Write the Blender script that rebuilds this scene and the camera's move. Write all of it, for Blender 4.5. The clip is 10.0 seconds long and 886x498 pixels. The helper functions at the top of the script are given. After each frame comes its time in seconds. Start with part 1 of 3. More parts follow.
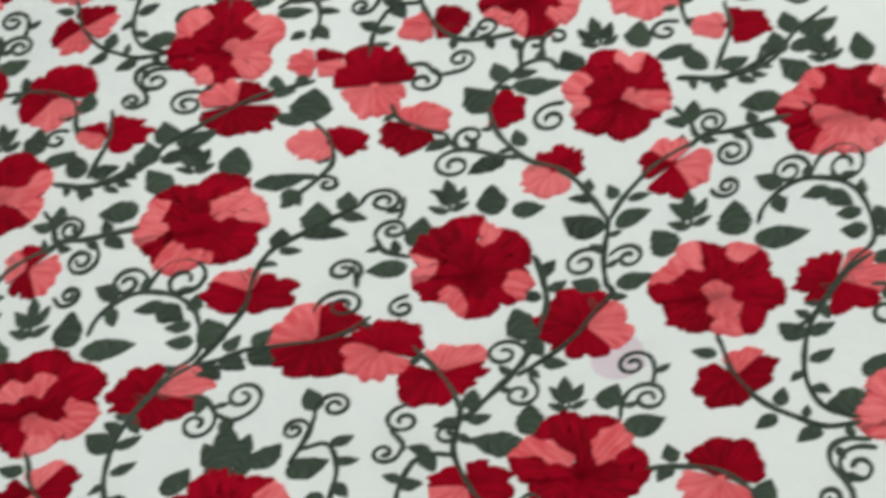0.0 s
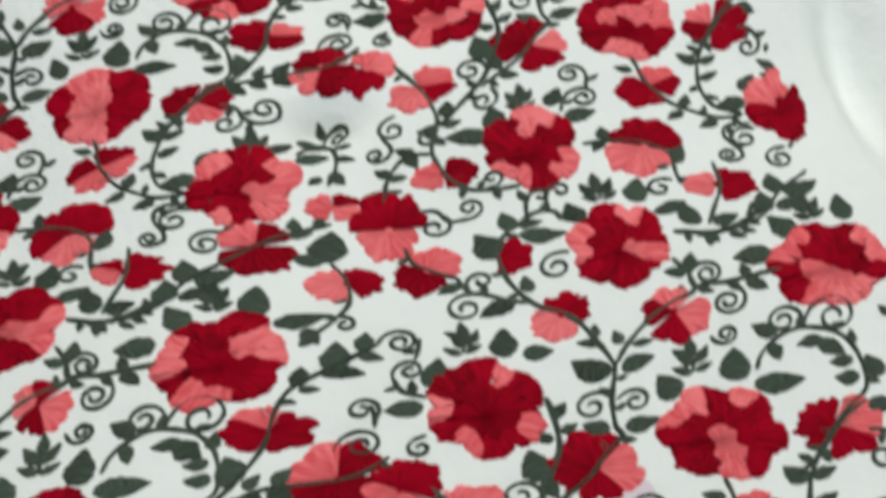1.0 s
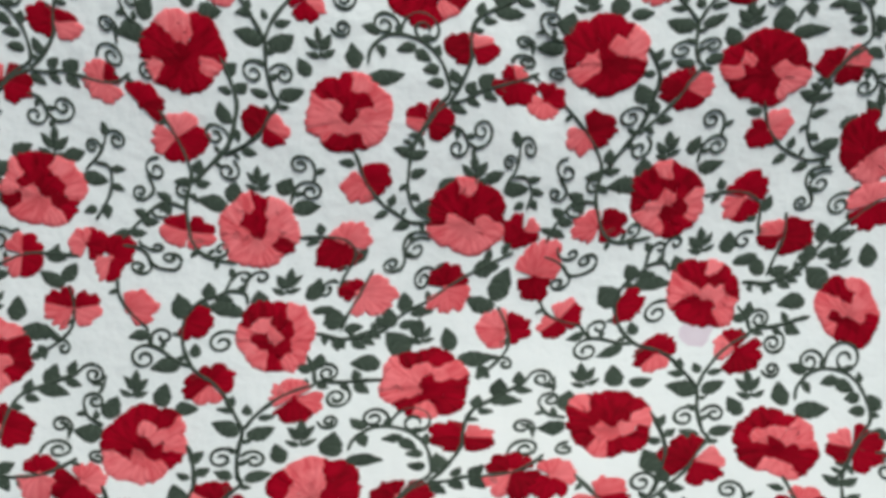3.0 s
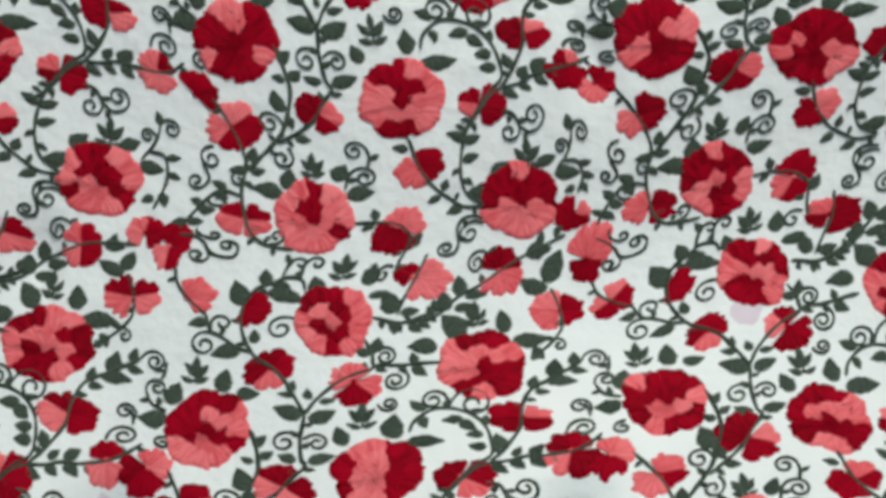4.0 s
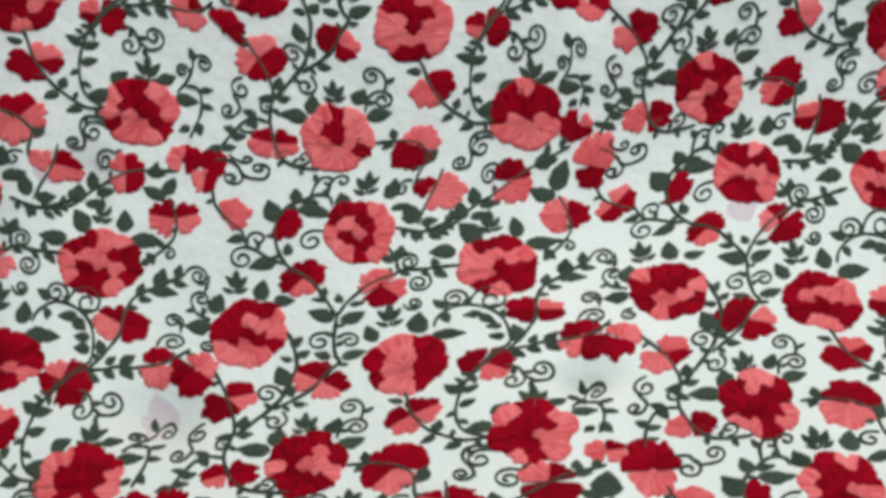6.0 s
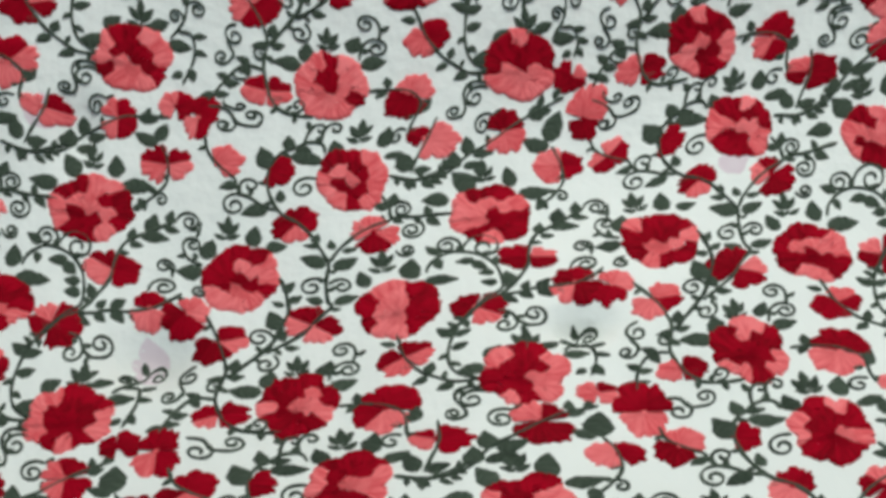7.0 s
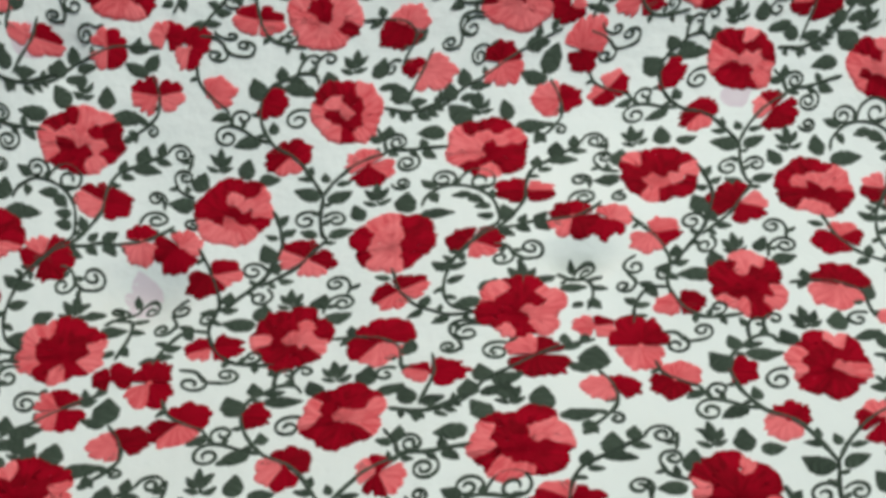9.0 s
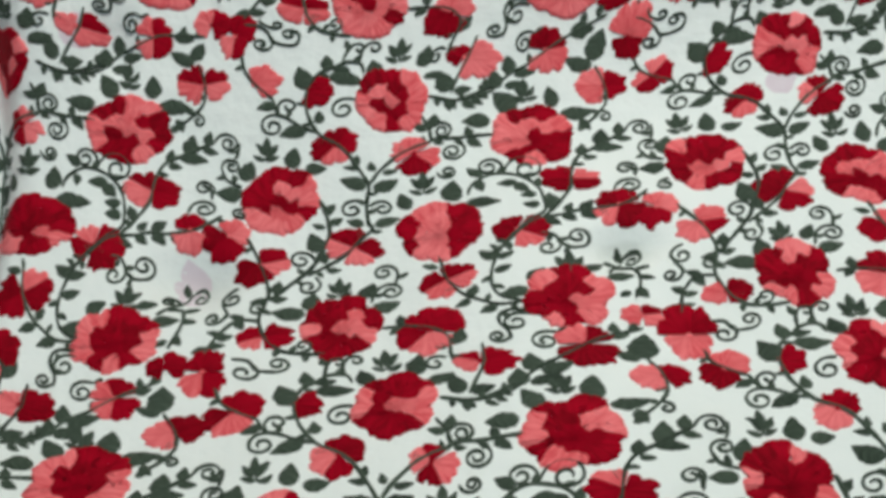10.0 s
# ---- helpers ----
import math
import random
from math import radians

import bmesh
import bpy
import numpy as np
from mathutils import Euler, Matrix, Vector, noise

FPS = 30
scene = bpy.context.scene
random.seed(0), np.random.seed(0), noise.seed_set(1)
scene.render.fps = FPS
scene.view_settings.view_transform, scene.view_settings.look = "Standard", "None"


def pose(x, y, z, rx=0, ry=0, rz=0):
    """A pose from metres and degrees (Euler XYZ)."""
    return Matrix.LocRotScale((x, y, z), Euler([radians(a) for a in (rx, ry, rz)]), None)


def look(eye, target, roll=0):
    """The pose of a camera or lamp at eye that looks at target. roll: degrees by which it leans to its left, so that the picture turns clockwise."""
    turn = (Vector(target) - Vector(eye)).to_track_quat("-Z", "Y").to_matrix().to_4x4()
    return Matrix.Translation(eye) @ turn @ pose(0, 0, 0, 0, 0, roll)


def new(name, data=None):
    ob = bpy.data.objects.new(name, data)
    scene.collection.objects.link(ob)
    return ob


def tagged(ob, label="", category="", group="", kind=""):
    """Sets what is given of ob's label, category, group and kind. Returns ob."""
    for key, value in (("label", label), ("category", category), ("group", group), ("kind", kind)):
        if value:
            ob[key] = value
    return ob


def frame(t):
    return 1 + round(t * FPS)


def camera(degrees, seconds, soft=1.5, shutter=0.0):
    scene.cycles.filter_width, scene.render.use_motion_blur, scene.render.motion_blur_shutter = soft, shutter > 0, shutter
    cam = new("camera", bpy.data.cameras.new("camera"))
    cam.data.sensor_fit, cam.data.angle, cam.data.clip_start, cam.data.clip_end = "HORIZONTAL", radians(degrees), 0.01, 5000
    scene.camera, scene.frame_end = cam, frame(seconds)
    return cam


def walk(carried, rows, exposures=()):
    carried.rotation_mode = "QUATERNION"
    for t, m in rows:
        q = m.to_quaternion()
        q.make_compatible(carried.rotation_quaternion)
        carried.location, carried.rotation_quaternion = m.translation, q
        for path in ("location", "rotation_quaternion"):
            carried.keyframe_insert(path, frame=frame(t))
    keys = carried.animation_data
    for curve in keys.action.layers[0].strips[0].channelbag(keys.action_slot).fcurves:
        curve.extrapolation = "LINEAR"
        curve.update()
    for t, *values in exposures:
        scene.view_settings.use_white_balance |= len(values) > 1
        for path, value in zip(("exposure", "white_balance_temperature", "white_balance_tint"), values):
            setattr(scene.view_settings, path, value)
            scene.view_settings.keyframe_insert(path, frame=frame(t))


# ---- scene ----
cam = camera(48.26, 10.0, soft=4.0, shutter=0.4)
PATH = [
    (0.0, pose(0.0776, -0.5728, 0.3776, 26.780, 3.649, -6.212)),
    (0.5, pose(0.0594, -0.5737, 0.3829, 29.905, -1.216, -8.661)),
    (1.0, pose(0.0355, -0.5785, 0.3867, 35.628, -0.798, -7.590)),
    (1.5, pose(0.0347, -0.5719, 0.4175, 42.522, 0.964, -4.876)),
    (2.0, pose(0.0049, -0.5611, 0.4492, 46.608, 0.071, -4.398)),
    (2.5, pose(-0.0275, -0.5630, 0.4710, 49.287, -1.704, -4.477)),
    (3.0, pose(-0.0518, -0.5543, 0.4954, 49.835, -2.258, -3.416)),
    (4.3, pose(-0.0877, -0.5619, 0.5007, 48.778, -0.537, -4.535)),
    (4.5, pose(-0.0857, -0.5878, 0.5112, 49.154, 0.606, -4.776)),
    (5.0, pose(-0.0923, -0.6185, 0.5079, 49.614, 1.305, -4.294)),
    (5.2, pose(-0.0917, -0.6125, 0.4996, 48.956, 1.316, -5.146)),
    (6.5, pose(-0.0889, -0.6537, 0.4812, 48.825, 1.044, -4.461)),
    (7.0, pose(-0.0976, -0.6577, 0.4643, 48.670, 0.090, -5.029)),
    (7.5, pose(-0.0966, -0.6547, 0.4663, 46.655, 0.405, -4.792)),
    (8.0, pose(-0.0930, -0.6587, 0.4554, 46.758, 0.442, -4.990)),
    (8.5, pose(-0.0917, -0.6622, 0.4550, 46.614, 0.173, -5.094)),
    (9.0, pose(-0.0936, -0.6586, 0.4511, 45.718, 0.073, -4.844)),
    (9.5, pose(-0.1014, -0.6539, 0.4549, 44.799, 0.230, -4.326)),
    (10.0, pose(-0.1121, -0.6524, 0.4610, 44.136, 0.858, -4.262)),
]
# the picture turns slightly cooler, then greener, on the way
TONE = [(0.0, -0.28, 6500, 10), (1.0, -0.25, 6480, 11), (2.5, -0.16, 6330, 13), (4.5, -0.15, 6420, 9), (6.5, -0.18, 6430, 8), (10.0, -0.22, 6460, 7)]
walk(cam, PATH, TONE)

# ---- light: a ceiling panel, and cool daylight through a window behind the camera ----
world = bpy.data.worlds.new("world")
scene.world = world
world.use_nodes = True
world.node_tree.nodes["Background"].inputs[0].default_value = (0.75, 0.85, 1.0, 1)
world.node_tree.nodes["Background"].inputs[1].default_value = 0.4


def lamp(name, x, y, z, tx, ty, tz, sx, sy, watts, colour):
    data = bpy.data.lights.new(name, "AREA")
    data.shape, data.size, data.size_y, data.energy, data.color = "RECTANGLE", sx, sy, watts, colour
    ob = new(name, data)
    ob.matrix_world = look((x, y, z), (tx, ty, tz))
    return ob


lamp("ceiling_lamp", 0.19, -0.10, 1.70, 0.09, -0.25, 0, 0.6, 0.5, 27.5, (0.97, 1.0, 0.955))
lamp("window_light", -0.5, -2.57, 0.75, -0.3, 0.0, 0.1, 1.3, 1.0, 11.0, (0.70, 0.86, 1.0))


# ---- materials ----
def material(name, colour, rough):
    m = bpy.data.materials.new(name)
    m.use_nodes = True
    b = m.node_tree.nodes["Principled BSDF"]
    b.inputs["Base Color"].default_value = (*colour, 1)
    b.inputs["Roughness"].default_value = rough
    return m, m.node_tree, b


def mixed(tree, fac, a, b):
    mix = tree.nodes.new("ShaderNodeMix")
    mix.data_type = "RGBA"
    mix.inputs["A"].default_value, mix.inputs["B"].default_value = (*a, 1), (*b, 1)
    tree.links.new(fac, mix.inputs["Factor"])
    return mix.outputs["Result"]


def noise_node(tree, vec, scale, detail=3.0, rough=0.55):
    n = tree.nodes.new("ShaderNodeTexNoise")
    n.inputs["Scale"].default_value, n.inputs["Detail"].default_value, n.inputs["Roughness"].default_value = scale, detail, rough
    tree.links.new(vec, n.inputs["Vector"])
    return n.outputs["Fac"]


def bumped(tree, b, height, strength, distance, normal=None):
    n = tree.nodes.new("ShaderNodeBump")
    n.inputs["Strength"].default_value, n.inputs["Distance"].default_value = strength, distance
    tree.links.new(height, n.inputs["Height"])
    if normal:
        tree.links.new(normal, n.inputs["Normal"])
    tree.links.new(n.outputs["Normal"], b.inputs["Normal"])
    return n.outputs["Normal"]


def thread(name, dark, light, rough, sheen):
    """Embroidery thread: streaks along the stitches, whose run lies along v of the UV map (in centimetres)."""
    m, tree, b = material(name, light, rough)
    uv = tree.nodes.new("ShaderNodeUVMap")
    sc = tree.nodes.new("ShaderNodeMapping")
    sc.inputs["Scale"].default_value = (14, 0.9, 1)
    tree.links.new(uv.outputs["UV"], sc.inputs["Vector"])
    fine = noise_node(tree, sc.outputs["Vector"], 1.0, 2.0)
    wide = tree.nodes.new("ShaderNodeMapping")
    wide.inputs["Scale"].default_value = (4.5, 0.8, 1)
    tree.links.new(uv.outputs["UV"], wide.inputs["Vector"])
    broad = noise_node(tree, wide.outputs["Vector"], 1.0, 1.0)
    ob = tree.nodes.new("ShaderNodeObjectInfo")
    both = tree.nodes.new("ShaderNodeMath")
    both.operation = "ADD"
    tree.links.new(fine, both.inputs[0])
    tree.links.new(broad, both.inputs[1])
    add = tree.nodes.new("ShaderNodeMath")
    add.operation = "MULTIPLY_ADD"
    tree.links.new(ob.outputs["Random"], add.inputs[0])
    add.inputs[1].default_value = 0.30
    tree.links.new(both.outputs[0], add.inputs[2])
    spread = tree.nodes.new("ShaderNodeMapRange")
    spread.inputs["From Min"].default_value, spread.inputs["From Max"].default_value = 0.88, 1.42
    tree.links.new(add.outputs[0], spread.inputs["Value"])
    tree.links.new(mixed(tree, spread.outputs["Result"], dark, light), b.inputs["Base Color"])
    bumped(tree, b, both.outputs[0], 0.8, 0.0009)
    b.inputs["Specular IOR Level"].default_value = 0.06
    b.inputs["Sheen Weight"].default_value = sheen
    b.inputs["Sheen Roughness"].default_value = 0.5
    return m


RED = thread("crimson_thread", (0.175, 0.0, 0.005), (0.40, 0.0, 0.014), 0.7, 0.0)
PINK = thread("coral_pink_thread", (0.74, 0.085, 0.100), (0.96, 0.232, 0.24), 0.7, 0.03)
GREEN = thread("grey_green_thread", (0.030, 0.043, 0.031), (0.084, 0.112, 0.082), 0.65, 0.05)

CLOTH, tree, b = material("white_cotton", (0.80, 0.82, 0.79), 0.85)
geo = tree.nodes.new("ShaderNodeNewGeometry")
pos = geo.outputs["Position"]
soft_tone = noise_node(tree, pos, 14, 3)
tree.links.new(mixed(tree, soft_tone, (0.80, 0.83, 0.795), (0.88, 0.905, 0.875)), b.inputs["Base Color"])
pucker = bumped(tree, b, noise_node(tree, pos, 45, 3), 0.8, 0.004)
bumped(tree, b, noise_node(tree, pos, 1500, 1), 0.25, 0.0004, pucker)
b.inputs["Sheen Weight"].default_value = 0.1

# pale pink for thread showing through, and for shade painted in one hollow
SHOWN_AND_SHADE, tree, b = material("cloth_pink_thread_and_shade", (0.74, 0.62, 0.67), 0.85)
tree.links.new(mixed(tree, noise_node(tree, tree.nodes.new("ShaderNodeNewGeometry").outputs["Position"], 120), (0.68, 0.55, 0.61), (0.78, 0.70, 0.73)), b.inputs["Base Color"])
WALL, tree, b = material("grey_blue_plaster", (0.3, 0.32, 0.35), 0.9)
tree.links.new(mixed(tree, noise_node(tree, tree.nodes.new("ShaderNodeNewGeometry").outputs["Position"], 3), (0.24, 0.27, 0.31), (0.30, 0.33, 0.37)), b.inputs["Base Color"])
PAINT, tree, b = material("white_paint", (0.78, 0.78, 0.76), 0.45)
bumped(tree, b, noise_node(tree, tree.nodes.new("ShaderNodeNewGeometry").outputs["Position"], 90), 0.2, 0.0006)
WOOD, tree, b = material("pale_wood", (0.45, 0.32, 0.2), 0.5)
grain = tree.nodes.new("ShaderNodeMapping")
grain.inputs["Scale"].default_value = (2, 30, 30)
tree.links.new(tree.nodes.new("ShaderNodeNewGeometry").outputs["Position"], grain.inputs["Vector"])
tree.links.new(mixed(tree, noise_node(tree, grain.outputs["Vector"], 1.0), (0.35, 0.23, 0.13), (0.5, 0.36, 0.22)), b.inputs["Base Color"])


# ---- helpers ----
def mesh_of(name, verts, faces, mat, uvs=None, smooth=True):
    me = bpy.data.meshes.new(name)
    me.from_pydata([tuple(p) for p in verts], [], faces)
    me.materials.append(mat)
    if uvs is not None:
        idx = np.empty(len(me.loops), dtype=np.int32)
        me.loops.foreach_get("vertex_index", idx)
        layer = me.uv_layers.new(name="UVMap")
        layer.data.foreach_set("uv", np.asarray(uvs, dtype=np.float32)[idx].ravel())
    if smooth:
        me.polygons.foreach_set("use_smooth", np.ones(len(me.polygons), dtype=bool))
    return me


def part(name, me, parent, label=""):
    ob = new(name, me)
    ob.parent = parent
    return tagged(ob, label) if label else ob


def box(name, x0, x1, y0, y1, z0, z1, mat):
    bm = bmesh.new()
    bmesh.ops.create_cube(bm, size=1, matrix=Matrix.LocRotScale(((x0 + x1) / 2, (y0 + y1) / 2, (z0 + z1) / 2), None, (x1 - x0, y1 - y0, z1 - z0)))
    bmesh.ops.bevel(bm, geom=bm.edges[:], offset=0.004, segments=2, affect="EDGES")
    me = bpy.data.meshes.new(name)
    bm.to_mesh(me)
    bm.free()
    me.materials.append(mat)
    return me


# ---- the drape: how the cloth lies on the table and climbs the slope behind ----
TURN_AT, TURN_SKEW, TURN_BOW, SLOPE, TURN_WIDTH = -0.1050, -0.0511, -0.3957, 1.0521, 0.0877
# soft folds every 8 cm, in millimetres: sideways, backwards, upwards
FOLD_U, FOLD_V, FOLD_SIZE = np.linspace(-0.42, 0.31, 10), np.linspace(-0.49, 0.15, 9), 0.066
FOLD_SIDE = (
    (-0.0, -0.0, -0.1, -1.8, -2.9, 0.2, -0.5, -1.6, 0.0, -0.3),
    (0.0, 0.8, 1.3, -0.6, -4.0, -5.1, -2.9, -1.6, 3.6, 0.1),
    (0.5, 2.0, 0.3, 0.8, 7.2, 1.2, 8.8, 6.7, 11.9, 0.3),
    (1.5, -3.9, -9.5, -8.2, -5.4, -9.8, -4.4, -6.8, 6.5, -3.8),
    (3.9, 0.0, -0.7, 2.2, 3.4, 1.7, 7.9, 0.6, 3.6, -0.6),
    (2.1, 2.1, -6.8, -10.3, -5.8, -4.4, -7.6, 2.8, 0.9, -1.9),
    (1.0, 6.6, 3.3, 6.4, 8.7, 9.6, -2.2, 3.6, 0.8, -1.9),
    (0.7, 5.9, 5.6, 1.2, 1.5, 4.6, 1.3, 3.1, 1.2, -0.3),
    (0.1, 1.2, 0.9, -4.0, -6.7, -6.1, -5.1, -1.6, -0.2, -0.1),
)
FOLD_BACK = (
    (0.2, 0.8, 0.1, -5.1, 0.1, 14.0, 2.5, 7.8, 3.8, 2.3),
    (1.1, 3.5, 1.6, -6.3, -13.9, -3.9, -3.0, -2.6, 1.8, 5.4),
    (1.2, -2.1, -4.1, 4.3, 1.5, -2.1, -0.9, 4.7, 1.5, 6.1),
    (3.0, -7.8, -8.4, -3.1, -6.2, -6.2, -12.6, 8.6, -3.4, 6.3),
    (7.7, 0.3, 1.2, -0.1, -10.1, -6.9, -10.0, -1.3, -8.4, 6.9),
    (5.8, 1.0, -2.8, -9.8, -10.5, -5.5, -12.1, 0.2, 3.5, 10.4),
    (3.4, 2.4, 3.9, -3.4, -6.6, -2.6, -3.4, 1.6, 4.9, 4.8),
    (1.3, 3.7, 6.7, -3.6, -10.0, -6.8, -6.5, -1.4, 4.4, 1.3),
    (0.5, 2.6, 4.4, -0.1, -0.9, -0.3, -6.2, -5.5, 0.4, 0.2),
)
FOLD_UP = (
    (0.1, 0.5, 0.4, 0.7, 3.3, 2.7, -3.2, -5.4, -4.1, -0.3),
    (0.6, 1.1, -0.7, 1.1, 2.3, 2.8, 0.4, -10.9, -4.3, 2.3),
    (-0.1, -5.8, -8.0, -1.5, 0.5, 8.5, -1.3, -2.7, 6.0, 2.8),
    (-0.1, -4.6, -1.0, -5.8, -3.7, 8.0, -6.5, 1.3, -1.6, -5.8),
    (1.5, -0.7, -0.3, -6.1, 1.2, 8.3, 14.5, 6.5, -3.9, 4.9),
    (5.0, 1.9, 1.1, 0.1, 7.2, -3.3, -9.9, 3.0, 0.0, 9.4),
    (4.5, -4.0, -3.1, -2.3, -5.1, 2.6, -6.5, -0.3, -3.8, 0.8),
    (1.4, -1.8, -0.0, -2.8, -7.1, 6.4, -0.9, 2.5, 4.7, 0.5),
    (0.7, 2.4, 2.2, -1.5, 2.1, 5.9, -6.6, -7.4, 0.2, 0.1),
)
FOLDS = np.stack([np.array(f, dtype=float) / 1000 for f in (FOLD_SIDE, FOLD_BACK, FOLD_UP)], -1)
# hollows where nothing bears the cloth: u, v, depth, half widths
DENTS = (
    (0.030, -0.203, 0.021, 0.018, 0.013), (-0.234, -0.200, 0.026, 0.024, 0.017), (0.057, 0.086, 0.009, 0.012, 0.030),
    (-0.304, -0.056, 0.009, 0.016, 0.022), (0.318, -0.225, 0.022, 0.016, 0.065), (-0.402, -0.150, 0.055, 0.024, 0.200),
)
RUN = np.linspace(-0.8, 0.6, 281)
LEAN = SLOPE * 0.5 * (1 + np.tanh(RUN / TURN_WIDTH))
STEP = RUN[1] - RUN[0]
RUN_Y = np.concatenate([[0], np.cumsum((np.cos(LEAN[1:]) + np.cos(LEAN[:-1])) / 2) * STEP]) + RUN[0]
RUN_Z = np.concatenate([[0], np.cumsum((np.sin(LEAN[1:]) + np.sin(LEAN[:-1])) / 2) * STEP])


def drape(uv):
    """Places in the room of points of the cloth, given in the cloth's own metres (n x 2)."""
    uv = np.asarray(uv, dtype=float)
    u, v = uv[:, 0], uv[:, 1]
    turn = TURN_AT + TURN_SKEW * u + TURN_BOW * np.clip(u, -0.45, 0.40) ** 2
    across = v - turn
    p = np.stack([u, np.interp(across, RUN, RUN_Y) + turn, np.interp(across, RUN, RUN_Z)], -1)
    gu = np.exp(-((u[:, None] - FOLD_U) ** 2) / (2 * FOLD_SIZE**2))
    gv = np.exp(-((v[:, None] - FOLD_V) ** 2) / (2 * FOLD_SIZE**2))
    p = p + np.einsum("nj,ni,jik->nk", gv, gu, FOLDS)
    lean = np.interp(across, RUN, LEAN)
    down = np.stack([0 * u, np.sin(lean), -np.cos(lean)], -1)
    for du, dv, depth, su, sv in DENTS:
        p = p + (depth * np.exp(-(((u - du) / su) ** 2) - ((v - dv) / sv) ** 2))[:, None] * down
    return p


def on_cloth(uv, height):
    """The same, raised off the cloth by height (n)."""
    uv, e = np.asarray(uv, dtype=float), 0.001
    p = drape(uv)
    n = np.cross(drape(uv + (e, 0)) - p, drape(uv + (0, e)) - p)
    return p + n / np.linalg.norm(n, axis=1)[:, None] * np.asarray(height)[:, None]


# ---- the room ----
def setting(name, me, label, category):
    return tagged(new(name, me), label, category, kind="structure")


setting("floor", box("floor", -2.6, 2.6, -2.6, 2.6, -0.86, -0.80, WALL), "plain grey-blue floor of the room", "floor")
setting("ceiling", box("ceiling", -2.6, 2.6, -2.6, 2.6, 1.75, 1.85, WALL), "plain grey-blue ceiling", "ceiling")
setting("wall_north", box("wall_north", -2.6, 2.6, 2.6, 2.7, -0.80, 1.75, WALL), "plain grey-blue wall", "wall")
wall = box("wall_south", -2.6, -1.2, -2.7, -2.6, -0.80, 1.75, WALL)
bm = bmesh.new()
bm.from_mesh(wall)
for x0, x1, z0, z1 in ((0.2, 2.6, -0.80, 1.75), (-1.2, 0.2, -0.80, 0.2), (-1.2, 0.2, 1.3, 1.75)):
    bm.from_mesh(box("pier", x0, x1, -2.7, -2.6, z0, z1, WALL))
bm.to_mesh(wall)
bm.free()
setting("wall_south", wall, "plain grey-blue wall with a window opening", "wall")
window = tagged(new("window_1"), "white window frame in the grey-blue wall", "window", kind="structure")
window.location = (-0.5, -2.65, 0.75)
for x0, x1, z0, z1 in ((-0.70, -0.64, -0.55, 0.55), (0.64, 0.70, -0.55, 0.55), (-0.64, 0.64, 0.49, 0.55), (-0.64, 0.64, -0.55, -0.49), (-0.02, 0.02, -0.49, 0.49)):
    part("window_frame", box("window_frame", x0, x1, -0.03, 0.03, z0, z1, PAINT), window)
setting("wall_east", box("wall_east", 2.6, 2.7, -2.6, 2.6, -0.80, 1.75, WALL), "plain grey-blue wall", "wall")
setting("wall_west", box("wall_west", -2.7, -2.6, -2.6, 2.6, -0.80, 1.75, WALL), "plain grey-blue wall", "wall")
table = tagged(new("table"), "plain wooden table under the embroidered cloth", "table")
table.location = (0, -0.15, -0.80)
part("tabletop", box("tabletop", -1.0, 1.0, -0.75, 0.75, 0.665, 0.70, WOOD), table)
leg = box("leg", -0.03, 0.03, -0.03, 0.03, 0, 0.665, WOOD)
for x, y in ((-0.9, -0.65), (0.9, -0.65), (-0.9, 0.65), (0.9, 0.65)):
    part("leg", leg, table).location = (x, y, 0)

# ---- the cloth ----
NU, NV = 300, 250
gu, gv = np.meshgrid(np.linspace(-0.80, 0.62, NU), np.linspace(-0.78, 0.34, NV), indexing="ij")
grid = np.stack([gu.ravel(), gv.ravel()], -1)
quads = [(i * NV + j, (i + 1) * NV + j, (i + 1) * NV + j + 1, i * NV + j + 1) for i in range(NU - 1) for j in range(NV - 1)]
cloth = new("embroidered_cloth", mesh_of("embroidered_cloth", drape(grid), quads, CLOTH))
tagged(cloth, "white cloth embroidered with crimson and coral flowers, draped up a slope", "cloth")
thick = cloth.modifiers.new("thickness", "SOLIDIFY")
thick.thickness, thick.offset = 0.0006, -1

# ---- the padded body that bears the cloth ----
NB = 40
bu, bv = np.meshgrid(np.linspace(-0.79, 0.61, NB), np.linspace(-0.76, 0.33, NB), indexing="ij")
top = drape(np.stack([bu.ravel(), bv.ravel()], -1)) - (0, 0, 0.05)
top[:, 2] = np.maximum(top[:, 2], -0.095)
foot = top * (1, 1, 0) + (0, 0, -0.0995)
faces = [(i * NB + j, (i + 1) * NB + j, (i + 1) * NB + j + 1, i * NB + j + 1) for i in range(NB - 1) for j in range(NB - 1)]
faces += [tuple(n + NB * NB for n in f[::-1]) for f in faces]
rim = [i * NB for i in range(NB)] + [(NB - 1) * NB + j for j in range(1, NB)] + [i * NB + NB - 1 for i in range(NB - 2, -1, -1)] + list(range(NB - 2, 0, -1))
faces += [(rim[k - 1], rim[k - 1] + NB * NB, rim[k] + NB * NB, rim[k]) for k in range(len(rim))]
tagged(new("cushion", mesh_of("cushion", np.vstack([top, foot]), faces, WALL, smooth=False)), "plain grey padded body under the cloth on the table", "cushion")

# ---- one repeat of the embroidery, in millimetres of the cloth ----
MOTIF = []


SQUAT = 0.86  # the cloth is drawn together this much along its length


def mm(values):
    return np.array(values, dtype=float).reshape(-1, 2) / 1000


def stem(width, *points):
    MOTIF.append(("stem", mm(points), width))


def leaf(x0, y0, x1, y1, width):
    MOTIF.append(("leaf", mm((x0, y0, x1, y1)), width))


